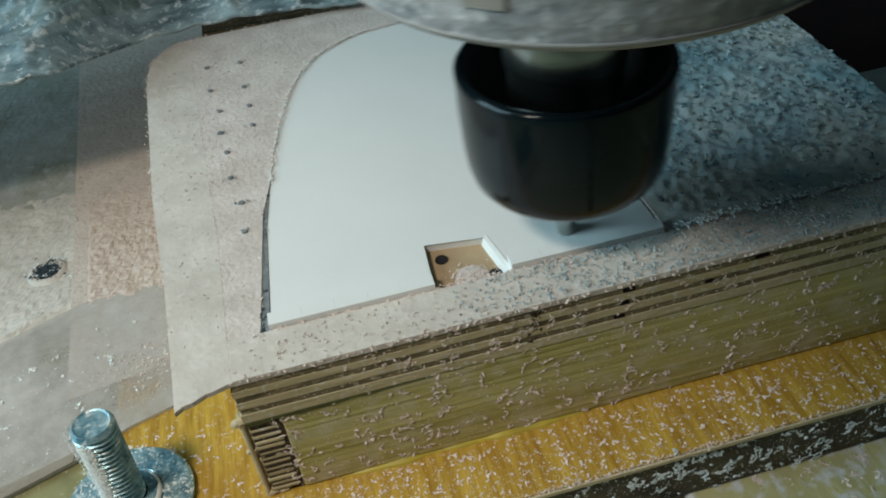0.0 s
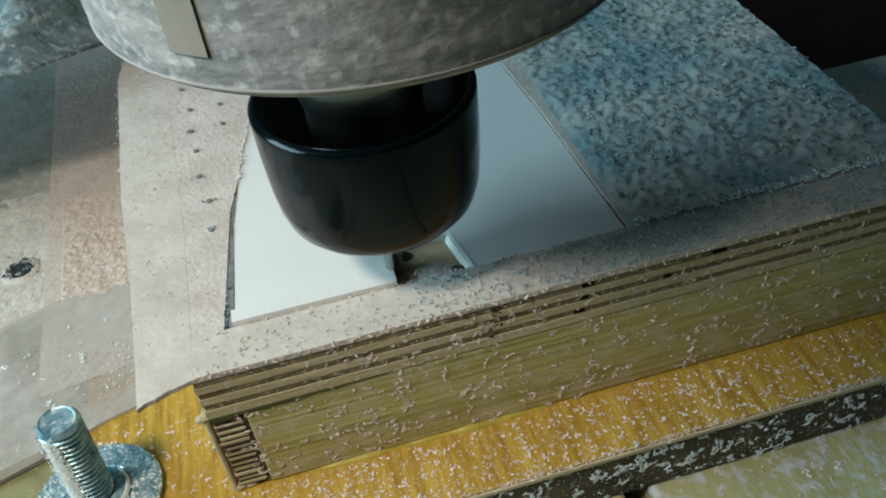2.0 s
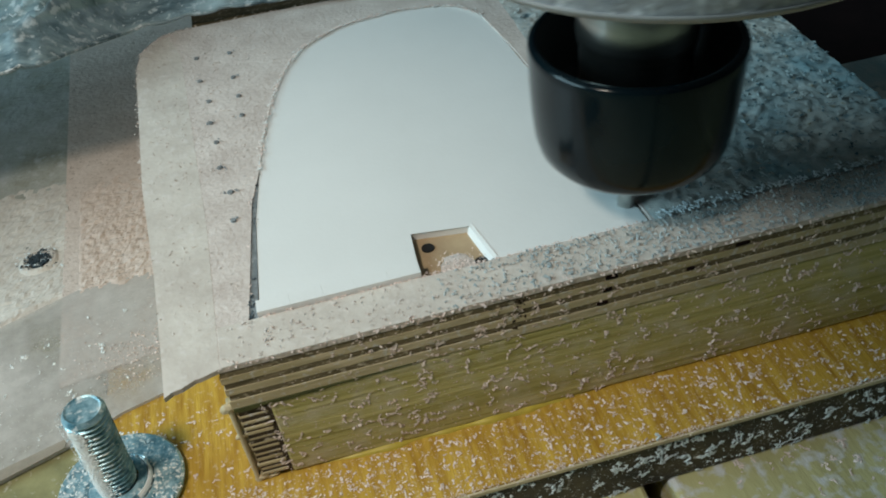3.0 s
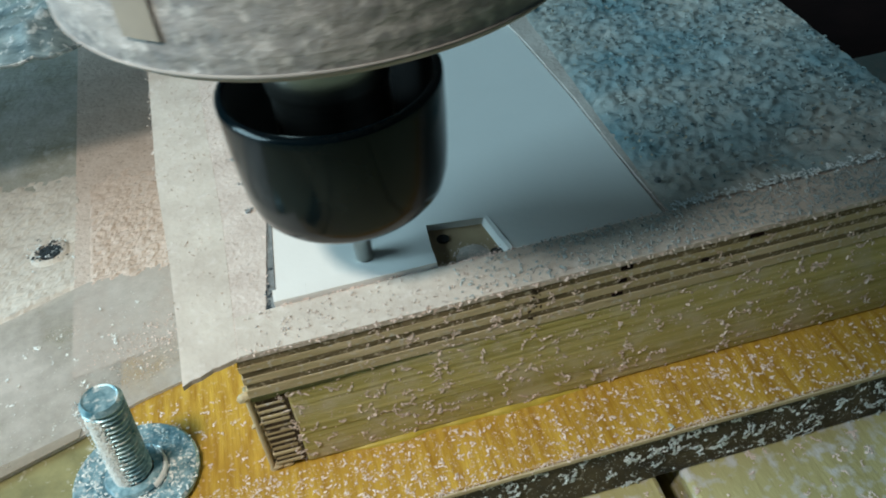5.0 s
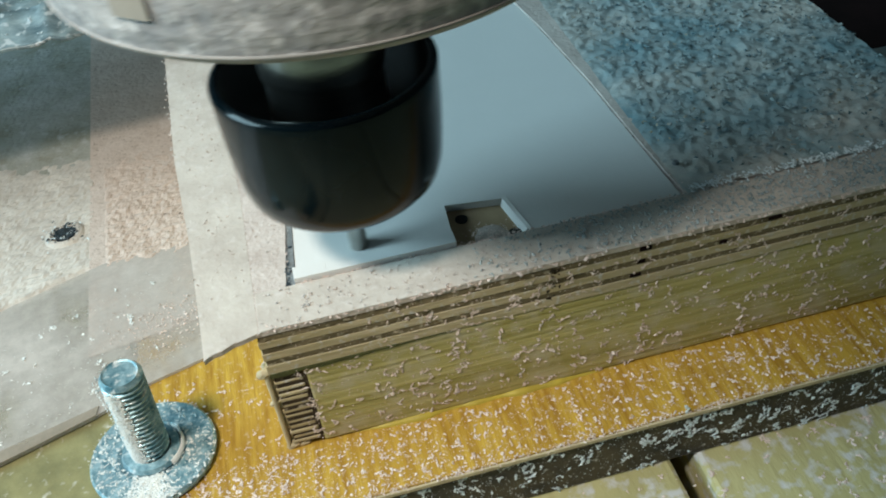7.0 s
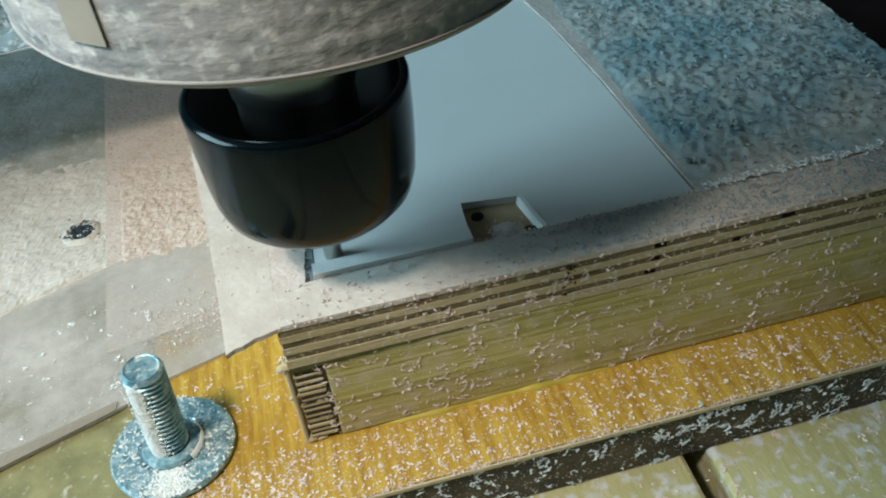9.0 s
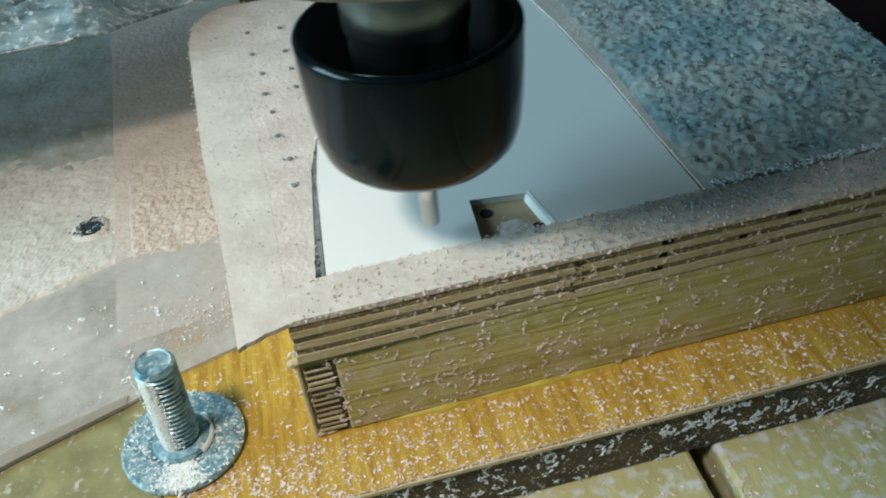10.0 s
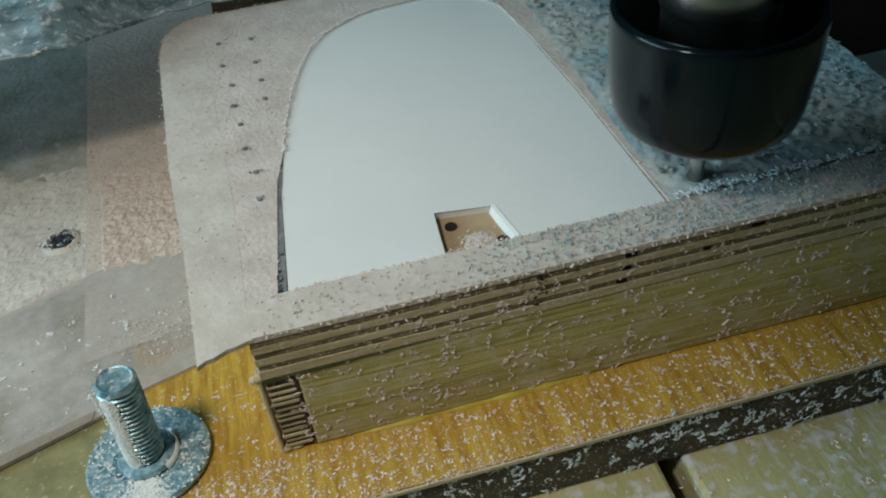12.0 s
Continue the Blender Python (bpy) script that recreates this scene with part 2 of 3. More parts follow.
def on_top(x0, x1, y0, y1, z, power=1.0):
    """Places on a level surface; power above 1 crowds them towards x1."""
    return lambda rng: (Vector((x0 + (x1 - x0) * rng.random() ** (1 / power), rng.uniform(y0, y1), z)), Vector((0, 0, 1)))


def on_front(x0, x1, y, z0, z1):
    """Places on a surface that faces the front."""
    return lambda rng: (Vector((rng.uniform(x0, x1), y, rng.uniform(z0, z1))), Vector((0, -1, 0)))


def dust_bed(x0, x1, y0, y1, z, cell, low, high, keep, seed=0.0, grain=420):
    """A lumpy sheet of settled dust; keep(x, y) from 0 to 1 thins it out."""
    bm = bmesh.new()
    nx, ny = int((x1 - x0) / cell), int((y1 - y0) / cell)
    grid = []
    for i in range(nx + 1):
        col = []
        for j in range(ny + 1):
            x, y = x0 + (x1 - x0) * i / nx, y0 + (y1 - y0) * j / ny
            p = Vector((x * grain + seed, y * grain, seed))
            h = 0.5 + 0.55 * noise.noise(p) + 0.5 * noise.noise(p * 2.3) + 0.35 * noise.noise(p * 0.35)
            k = keep(x, y)
            col.append(bm.verts.new((x, y, z + (low + (high - low) * max(0.0, h)) * k - 0.0004 * (1 - k))))
        grid.append(col)
    for i in range(nx):
        for j in range(ny):
            quad = (grid[i][j], grid[i + 1][j], grid[i + 1][j + 1], grid[i][j + 1])
            if max(v.co.z for v in quad) > z - 0.0003:
                bm.faces.new(quad)
    return bm


def base(name, label, category, at=(0, 0, 0), kind="", group=""):
    e = new(name)
    e.location = at
    e.empty_display_size = 0.01
    return tagged(e, label, category, group, kind)


# ---- the workshop room, with one window ----
def wall(name, m, label):
    return tagged(obj(name, m, M_WALL), label, "wall", kind="structure")


tagged(obj("floor", box(-2.1, 2.1, -2.1, 2.1, -0.95, -0.90), M_WALL), "grey concrete workshop floor", "floor", kind="structure")
tagged(obj("ceiling", box(-2.1, 2.1, -2.1, 2.1, 1.60, 1.65), M_CEILING), "plain white ceiling", "ceiling", kind="structure")
wall("wall_north", box(-2.0, 2.0, 2.0, 2.1, -0.90, 1.60), "plain grey workshop wall")
wall("wall_east", box(2.0, 2.1, -2.0, 2.0, -0.90, 1.60), "plain grey workshop wall")
wall("wall_south", box(-2.0, 2.0, -2.1, -2.0, -0.90, 1.60), "plain grey workshop wall")
west = bmesh.new()
for y0, y1, z0, z1 in ((-2.0, -0.41, -0.90, 1.60), (0.89, 2.0, -0.90, 1.60), (-0.41, 0.89, -0.90, 0.45), (-0.41, 0.89, 1.45, 1.60)):
    bmesh.ops.create_cube(west, size=1, matrix=Matrix.LocRotScale((-2.05, (y0 + y1) / 2, (z0 + z1) / 2), None, (0.1, y1 - y0, z1 - z0)))
wall("wall_west", west, "plain grey workshop wall with a window opening")
tagged(obj("workbench", box(-1.0, 1.0, -0.75, 0.95, -0.90, -0.062), M_BED), "dark workbench under the machine", "workbench", kind="structure")

# ---- the table and what lies under it ----
bed = tagged(obj("machine_bed", box(-0.9, 0.9, -0.7, 0.9, -0.06, -0.036), M_BED), "dark brown machine bed under the boards", "machine bed", kind="structure")
for x0, x1 in ((-0.30, -0.118), (-0.115, -0.0185), (-0.0165, 0.0772), (0.0828, 0.178), (0.182, 0.30)):
    tagged(obj("base_slat", box(x0, x1, -0.30, 0.10, -0.0355, -0.0164, 0.0012), M_SLAT), "pale yellow wooden base board strewn with white chips", "board", group="base boards", kind="structure")
board = base("table_board", "orange varnished plywood board, dusty, with a dark front edge", "board", kind="structure")
part("top_veneer", box(-0.033, 0.152, -0.0152, 0.16, -0.0012, 0.0, 0.0003), M_ORANGE, board)
part("veneer_edge", box(-0.033, 0.152, -0.0158, -0.0153, -0.0014, -0.0002, 0.0002), M_PALE, board, "pale worn veneer edge")
part("core", box(-0.033, 0.152, -0.0150, 0.16, -0.016, -0.0013), M_EDGE, board, "dark dusty board edge")
side_board = base("side_board", "olive green wooden board, worn and dusty", "board", kind="structure")
part("top", box(-0.28, -0.0334, -0.06, 0.28, -0.016, -0.0004, 0.0004), M_OLIVE, side_board)


tagged(obj("side_rail", box(0.168, 0.36, 0.045, 0.099, -0.0162, -0.002, 0.001), M_HEAP), "low board under blue-grey dust", "board", kind="structure")


def dust_keep(x, y):
    # Pale dust ends along the shadow edge, so the darker layer paints shade.
    far = min(1.0, max(0.0, (0.145 - y + 0.012 * noise.noise(Vector((x * 70, y * 70, 4.4))) + 0.006 * noise.noise(Vector((x * 300, y * 300, 1.1)))) * 45))
    return far * thin_keep(x, y)


def thin_keep(x, y):
    return min(1.0, max(0.0, (y - 0.0605 - 0.42 * (x + 0.071)) * 400)) * min(1.0, max(0.0, (-0.0418 - 0.055 * (y - 0.05) - x) * 600))


# Darker dust layer, partly painted shade, under the pale dust.
under = part("thin_dust", dust_bed(-0.16, -0.042, 0.09, 0.25, -0.0003, 0.0010, 0.0004, 0.0006, thin_keep, 2.7), M_SHADED_DUST, side_board, "thin grey dust, darkened for shade, over the olive board")
under["kind"] = "stuff"
dust = part("dust_layer", dust_bed(-0.16, -0.042, 0.01, 0.25, -0.0003, 0.0008, 0.0006, 0.0011, dust_keep), M_TABLE, side_board, "pale grey dust with a bored hole")
dust["kind"] = "stuff"
hole = base("bored_hole", "dark ragged screw hole in the dusty board", "hole", (-0.0530, 0.0890, 0.0010))
part("rim", lathe([(0.0030, -0.0004), (0.0038, 0.0004), (0.0046, 0.0002), (0.0056, -0.0006)], 24), M_TABLE, hole)
part("core", lathe([(0.0, 0.0004), (0.0020, 0.0005), (0.0028, 0.0003), (0.0031, -0.001), (0.0, -0.001)], 11), M_DARKBLUE, hole, "dark blue core of the hole")
# Dark blue flakes that darken the middle of the hole.
chips("soot", 170, lambda rng: (Vector((rng.gauss(0, 0.0017), rng.gauss(0, 0.0017), 0.0006)), Vector((0, 0, 1))), 0.0005, 0.0014, M_DARKBLUE, hole)
chips("dust_scatter", 60, lambda rng: (Vector((rng.gauss(0, 0.0026), rng.gauss(0, 0.0026), 0.0005)), Vector((0, 0, 1))), 0.0004, 0.0013, M_COOLCHIP, hole)

paper = base("paper_strip", "pinkish brown paper strip under coarse dust", "paper strip")
part("strip", slab([(-0.0440, 0.040), (0.012, 0.05), (0.012, 0.25), (-0.0555, 0.25), (-0.0525, 0.20), (-0.0470, 0.10)], 0.0001, 0.0006, 0.0002), M_STRIP, paper)
grit = part("grit", dust_bed(-0.045, -0.006, 0.062, 0.150, 0.0005, 0.0006, 0.0001, 0.0008, lambda x, y: max(0.0, min(1.0, (x + 0.0415 + 0.055 * (y - 0.06)) * 700, (y - 0.062) * 90, (0.145 - y) * 20)), 7.3), M_GRIT, paper, "coarse pinkish grit")
grit["kind"] = "stuff"
tape = base("milky_tape", "milky translucent adhesive tape over the board", "tape")
part("strip", slab([(-0.20, -0.045), (-0.064, 0.0135), (-0.041, 0.0215), (-0.029, 0.0275), (-0.017, 0.031), (0.01, 0.039), (0.01, 0.074), (-0.020, 0.0735), (-0.042, 0.0725), (-0.071, 0.061), (-0.20, 0.005)], 0.0001, 0.0009), M_MILKY, tape)
part("edge_fold", slab([(-0.20, -0.0452), (-0.064, 0.0133), (-0.041, 0.0213), (-0.0405, 0.0238), (-0.065, 0.0165), (-0.20, -0.0415)], 0.0010, 0.0013), M_TANTAPE, tape, "tan folded edge of the tape")


def on_tape(rng):
    x = rng.uniform(-0.075, -0.022)
    return Vector((x, 0.0150 + (x + 0.064) * 0.42 + rng.uniform(0.001, 0.036), 0.0010)), Vector((0, 0, 1))


chips("dust_smear", 36, on_tape, 0.0004, 0.0013, M_CAKED_GLINT, tape, "", 12, 0.04)
chips("fine_dust", 700, on_tape, 0.0001, 0.0004, M_CAKED_GLINT, tape, "", 2, 0.1)
chips("dust_flake", 520, lambda rng: (Vector((-0.021 + rng.gauss(0, 0.008), 0.045 + rng.gauss(0, 0.004), 0.0010)), Vector((0, 0, 1))), 0.0002, 0.0009, M_CHIP, tape)

# ---- the block ----
block = base("wood_block", "greenish pine block strewn with white plastic chips", "wood block")
part("body", box(0.0062, 0.150, 0.0004, 0.150, 0.0002, 0.0236, 0.0006), M_BLOCK, block)
bm = bmesh.new()
rows_of = []
for k in range(90):
    x = 0.012 + k * 0.0007
    r = (0.0003 + 0.0009 * max(0.0, 0.5 + noise.noise(Vector((x * 160, 1.7, 0))))) * min(1.0, k / 12, (89 - k) / 30)
    rows_of.append([bm.verts.new((x, 0.0006 - r * 1.5 * math.cos(a), r * math.sin(a))) for a in (0.0, 0.5, 1.0, 1.57)])
for p, q in zip(rows_of, rows_of[1:]):
    for k in range(3):
        bm.faces.new((p[k], q[k], q[k + 1], p[k + 1]))
part("glue_bead", bm, M_GLUE, block, "yellow dried glue line", True)
part("end_piece", box(-0.0006, 0.0060, 0.0012, 0.150, 0.0002, 0.0236, 0.0005), M_ENDGRAIN, block, "end piece with dark saw lines")
zs = 0.0016
rs = random.Random(4)
while zs < 0.0215:
    h = rs.uniform(0.0008, 0.0012)
    part("saw_ridge", box(-0.0002 + rs.uniform(0, 0.0005), 0.0058 - rs.uniform(0, 0.0004), 0.0003 + rs.uniform(0, 0.0003), 0.0014, zs, zs + h, 0.0002, 1), M_ENDGRAIN, block)
    zs += h + rs.uniform(0.0005, 0.0010)
# A dark sheet in the recess paints the shade between the ridges.
part("end_shadow_gap", box(0.0003, 0.0066, 0.0006, 0.0013, 0.0014, 0.0222), M_SHADE_KNOT, block, "dark sheet as shade between the saw ridges")
bm = box(-0.0014, -0.0004, 0.0004, 0.0030, 0.0003, 0.0246, 0.0004)
for x, z, r in ((0.0000, 0.0008, 0.0013), (-0.0010, 0.0236, 0.0014), (0.0022, 0.0006, 0.0010), (-0.0009, 0.0150, 0.0008)):
    blob = bmesh.ops.create_icosphere(bm, subdivisions=2, radius=r)
    for v in blob["verts"]:
        v.co = Vector((v.co.x * 1.3 + x, v.co.y * 0.5 + 0.0009, v.co.z * 0.9 + z)) + Vector((0.3, 0.2, 0.4)) * (0.0012 * noise.noise(v.co * 900))
seam_mesh = bmesh.new()
rows_of = []
for k in range(60):
    x = -0.0002 + k * 0.0006
    d = (0.0005 + 0.0007 * max(0.0, 0.5 + noise.noise(Vector((x * 190, 5.2, 0))))) * min(1.0, (62 - k) / 40)
    rows_of.append([seam_mesh.verts.new((x, y, z)) for y, z in ((0.0005, 0.0238), (0.00015, 0.0237), (0.00018, 0.0237 - d), (0.0005, 0.0236 - d))])
for p, q in zip(rows_of, rows_of[1:]):
    for k in range(3):
        seam_mesh.faces.new((p[k], q[k], q[k + 1], p[k + 1]))
part("seam_strip", seam_mesh, M_SEAM, block, "dark green strip along the seam")
part("dried_sealant", bm, M_PALE, block, "pale dried sealant along the corner")
plywood = base("plywood_sheet", "plywood sheet with dark and pale plies at its edge", "plywood")
HOLE = [(0.0385, 0.0104), (0.0560, 0.0104), (0.0560, 0.0262), (0.0385, 0.0262)]
z = 0.0238
for k, (h, pale) in enumerate(((0.0023, 1), (0.0014, 0), (0.0019, 1), (0.0015, 0), (0.0016, 1), (0.0016, 0))):
    x0, y0 = -0.0004 + 0.0003 * (k % 2), 0.0002 + 0.0001 * (not pale)
    bm = box(x0, 0.151, y0, 0.152, z, z + h, 0.00015) if k < 3 else holed([(x0, y0), (0.151, y0), (0.151, 0.152), (x0, 0.152)], HOLE, z, z + h)
    part("ply", bm, M_PLY_L if pale else M_PLY_D, plywood)
    z += h
part("recess_floor", box(0.0380, 0.0565, 0.0100, 0.0268, 0.0288, 0.0330), M_NOTCH, plywood, "bare tan wood in the recess")
for x, y in ((0.0431, 0.0206), (0.0522, 0.0131)):
    bm = lathe([(0.0, 0.0003), (0.0013, 0.0003), (0.0013, -0.0004), (0.0, -0.0004)], 20)
    bmesh.ops.translate(bm, verts=bm.verts[:], vec=(x, y, 0.0330))
    part("drill_hole", bm, M_BLACK, plywood)
chips("knot_grain", 16, lambda rng: (Vector((0.0565 + rng.gauss(0, 0.0008), 0.0003, rng.uniform(0.0265, 0.0335))), Vector((0, -1, 0))), 0.0008, 0.0020, M_SHADE_KNOT, plywood, "", 2, 0.05)
for x, z0, z1, w in ((0.0741, 0.0326, 0.0340, 0.0014), (0.0733, 0.0295, 0.0308, 0.0011), (0.0724, 0.0262, 0.0274, 0.0013), (0.0905, 0.0295, 0.0307, 0.0010), (0.1010, 0.0327, 0.0339, 0.0016)):
    part("knot", box(x - w, x + w, 0.00012, 0.0006, z0, z1, 0.0003, 1), M_BED, plywood, "dark knot in a ply")
chips("edge_dust", 2600, on_front(0.0, 0.150, 0.0006, 0.0255, 0.0340), 0.00015, 0.00055, M_CHIP, plywood)

# ---- the dusty cover with the pocket for the white plate ----
def bowed(points, steps=4):
    """A smooth line through points."""
    out = []
    for k in range(len(points) - 1):
        a, b, c, d = (Vector(points[min(max(k + q, 0), len(points) - 1)]) for q in (-1, 0, 1, 2))
        for m in range(steps):
            f = m / steps
            p = 0.5 * ((2 * b) + (c - a) * f + (2 * a - 5 * b + 4 * c - d) * f ** 2 + (3 * b - a - 3 * c + d) * f ** 3)
            out.append((p.x, p.y))
    return out + [points[-1]]


ROUND = bowed([(0.0803, 0.1085), (0.0755, 0.1160), (0.069, 0.1195), (0.061, 0.1212), (0.053, 0.1210), (0.044, 0.1195), (0.0358, 0.1155), (0.0280, 0.1085), (0.0222, 0.0970), (0.0182, 0.0845), (0.0152, 0.072), (0.0128, 0.058)])
RIGHT = [(0.0865, 0.0108), (0.0854, 0.0319), (0.0846, 0.0575), (0.0824, 0.088)]
WHITE = [(0.0083, 0.0107), (0.0398, 0.0103), (0.0402, 0.0243), (0.0528, 0.0224), (0.0544, 0.0109)] + RIGHT + [(x + 0.0007 * (1 if x > 0.06 else -1), y + 0.0005) for x, y in ROUND] + [(0.0104, 0.041)]
POCKET = [(0.0064, 0.0105)] + [(x + 0.0004, y) for x, y in RIGHT] + ROUND + [(0.0100, 0.046)]
cover = base("cover_sheet", "grey cover sheet under coarse dust", "cover sheet")
part("sheet", holed([(0.0, 0.0001), (-0.0030, -0.0008), (-0.0041, -0.0009), (-0.0064, -0.0021), (-0.0080, -0.0024), (-0.0095, -0.0034), (-0.011, 0.03), (-0.0135, 0.06), (-0.0155, 0.112), (-0.0155, 0.120), (-0.0145, 0.127), (-0.012, 0.132), (-0.008, 0.1355), (0.0, 0.137), (0.147, 0.137), (0.151, 0.132), (0.152, 0.0001)], POCKET, 0.0342, 0.0352), M_COVER, cover)


def inside(x, y, loop):
    hit = False
    for k in range(len(loop)):
        (x0, y0), (x1, y1) = loop[k - 1], loop[k]
        if (y0 > y) != (y1 > y) and x < (x1 - x0) * (y - y0) / (y1 - y0) + x0:
            hit = not hit
    return hit


def cover_keep(x, y):
    if inside(x, y, POCKET) or inside(x - 0.0014, y, POCKET) or inside(x, y + 0.0014, POCKET) or inside(x, y - 0.0014, POCKET):
        return 0.0
    return 0.3 * max(0.0, min(1.0, (x + 0.0035 + 0.035 * (y - 0.04)) * 400))


grit = part("settled_dust", dust_bed(0.0872, 0.1515, 0.0106, 0.137, 0.0351, 0.00055, 0.0003, 0.0010, lambda x, y: min(1.0, 0.4 + max(0.0, x - 0.087 + 0.05 * (y - 0.01)) * 120), 3.1, 210), M_HEAP, cover, "coarse blue-grey dust")
grit["kind"] = "stuff"
thin_dust = part("thin_dust", dust_bed(-0.014, 0.0860, 0.012, 0.1355, 0.0351, 0.0009, 0.0001, 0.0010, cover_keep, 5.5), M_COVER, cover, "pale pinkish dust")
thin_dust["kind"] = "stuff"
part("edge_tape", box(0.0005, 0.1515, 0.0001, 0.0102, 0.0353, 0.0355, 0.00005), M_TAPE, cover, "dull translucent tape along the edge")
rim_dust = part("rim_dust", dust_bed(0.0006, 0.1512, 0.0004, 0.0103, 0.0353, 0.0006, 0.0001, 0.00018, lambda x, y: 1.0, 9.7, 300), M_COVER, cover, "dust along the edge tape")
rim_dust["kind"] = "stuff"
part("side_tape", slab([(-0.0094, -0.0033), (-0.0080, -0.0023), (-0.0064, -0.0020), (-0.0041, -0.0008), (-0.0030, -0.0007), (0.0003, 0.0002), (0.0000, 0.040), (-0.0035, 0.120), (-0.0065, 0.134), (-0.012, 0.1315), (-0.0150, 0.125), (-0.0157, 0.112), (-0.0137, 0.06), (-0.0112, 0.03)], 0.0352, 0.03524), M_TAPE, cover, "milky tape over the side")
PINS = ((0.0057, 0.0413), (0.0057, 0.0516), (0.0040, 0.0619), (0.0038, 0.0728), (0.0029, 0.0820), (0.0030, 0.0925), (0.0011, 0.1040), (0.0007, 0.1171), (0.0107, 0.0826), (0.0106, 0.0922), (0.0099, 0.1024), (0.0099, 0.1164), (0.0890, 0.0195))
mark = lathe([(0.0, 0.0), (0.0006, 0.0), (0.0008, -0.0006), (0.0, -0.0006)], 7)
for x, y in PINS:
    bm = mark.copy()
    bmesh.ops.translate(bm, verts=bm.verts[:], vec=(x, y, 0.0356 if x < 0.08 else 0.0366))
    part("pin_hole", bm, M_PIT, cover)
mark.free()
part("groove", slab([(0.0065, 0.0106), (0.0082, 0.0106), (0.0104, 0.041), (0.0127, 0.0578), (0.0125, 0.0572), (0.0100, 0.046)], 0.0343, 0.0350), M_PIT, cover, "dark milled groove")
chips("pin_crumb_mess", 130, lambda rng: (lambda p: (Vector((p[0] + rng.gauss(0, 0.0007), p[1] + rng.gauss(0, 0.0005), 0.0356)), Vector((0, 0, 1))))(rng.choice(PINS[:12])), 0.0003, 0.0008, M_PIT, cover)
chips("groove_soot", 70, lambda rng: (lambda f: (Vector((0.0068 + 0.0052 * f + rng.gauss(0, 0.0004), 0.0108 + 0.050 * f, 0.0351)), Vector((0, 0, 1))))(rng.random() ** 3), 0.0004, 0.0010, M_DARKBLUE, cover)
chips("groove_crumbs", 180, lambda rng: (lambda f: (Vector((0.0068 + 0.0052 * f + rng.gauss(0, 0.0004), 0.0110 + 0.050 * f, 0.0349)), Vector((0, 0, 1))))(rng.random()), 0.0002, 0.0006, M_GREYCHIP, cover)

plate = base("white_plate", "white plastic plate with a notch, freshly milled", "plastic plate")
part("sheet", slab(WHITE, 0.0300, 0.0349, 0.0003), M_WHITE, plate)
ridges = []
for k in range(5):
    bm = box(0.0548 + 0.0062 * k, 0.0548 + 0.0062 * (k + 1) - 0.00002, 0.0108, 0.0138, 0.0340, 0.0366, 0.0)
    ridges.append((part("uncut_ridge", bm, M_WHITE, plate), "right", k))
for k in range(5):
    bm = box(0.0082 + 0.0063 * k, 0.0082 + 0.0063 * (k + 1) - 0.00002, 0.0106, 0.0138, 0.0340, 0.0366, 0.0)
    ridges.append((part("uncut_ridge", bm, M_WHITE, plate), "left", k))
burr = bmesh.new()
low = [burr.verts.new(p) for p in ((0.0552, 0.0108, 0.0329), (0.0537, 0.0110, 0.0329), (0.0518, 0.0222, 0.0329), (0.0532, 0.0228, 0.0329))]
high = [burr.verts.new(p) for p in ((0.0552, 0.0108, 0.03505), (0.0543, 0.0110, 0.0348), (0.0523, 0.0224, 0.0348), (0.0530, 0.0228, 0.0350))]
burr.faces.new(high)
for k in range(4):
    burr.faces.new((low[k], low[k - 3], high[k - 3], high[k]))
bmesh.ops.recalc_face_normals(burr, faces=burr.faces[:])
part("burr", burr, M_WHITE, plate, "frosted sloping burr at the notch")
pile = part("recess_dust", dust_bed(0.0404, 0.0528, 0.0106, 0.0230, 0.0331, 0.0005, 0.0002, 0.0008, lambda x, y: max(0.0, 1 - ((x - 0.0478) / 0.0046) ** 2 - ((y - 0.0125) / 0.0060) ** 2), 2.2, 480), M_COVER, plate, "pinkish dust heaped in the notch", True)
pile["kind"] = "stuff"
chips("recess_crumbs", 220, lambda rng: (Vector((0.0470 + rng.gauss(0, 0.0028), 0.0122 + abs(rng.gauss(0, 0.0020)), 0.0338)), Vector((0, 0, 1))), 0.0002, 0.0006, M_CHIP, plate)
chips("edge_fluff", 500, lambda rng: (lambda f: (Vector((0.0095 + 0.075 * f, 0.0104 + rng.gauss(0, 0.0002), 0.0355)), Vector((0, -0.2, 1))))(rng.random()), 0.0002, 0.0007, M_CHIP, plate)

def along(loop, spread, z):
    """Places strewn along a closed outline."""
    def place(rng):
        k = rng.randrange(len(loop))
        (x0, y0), (x1, y1) = loop[k - 1], loop[k]
        f = rng.random()
        return Vector((x0 + (x1 - x0) * f + rng.gauss(0, spread), y0 + (y1 - y0) * f + rng.gauss(0, spread), z)), Vector((0, 0, 1))
    return place


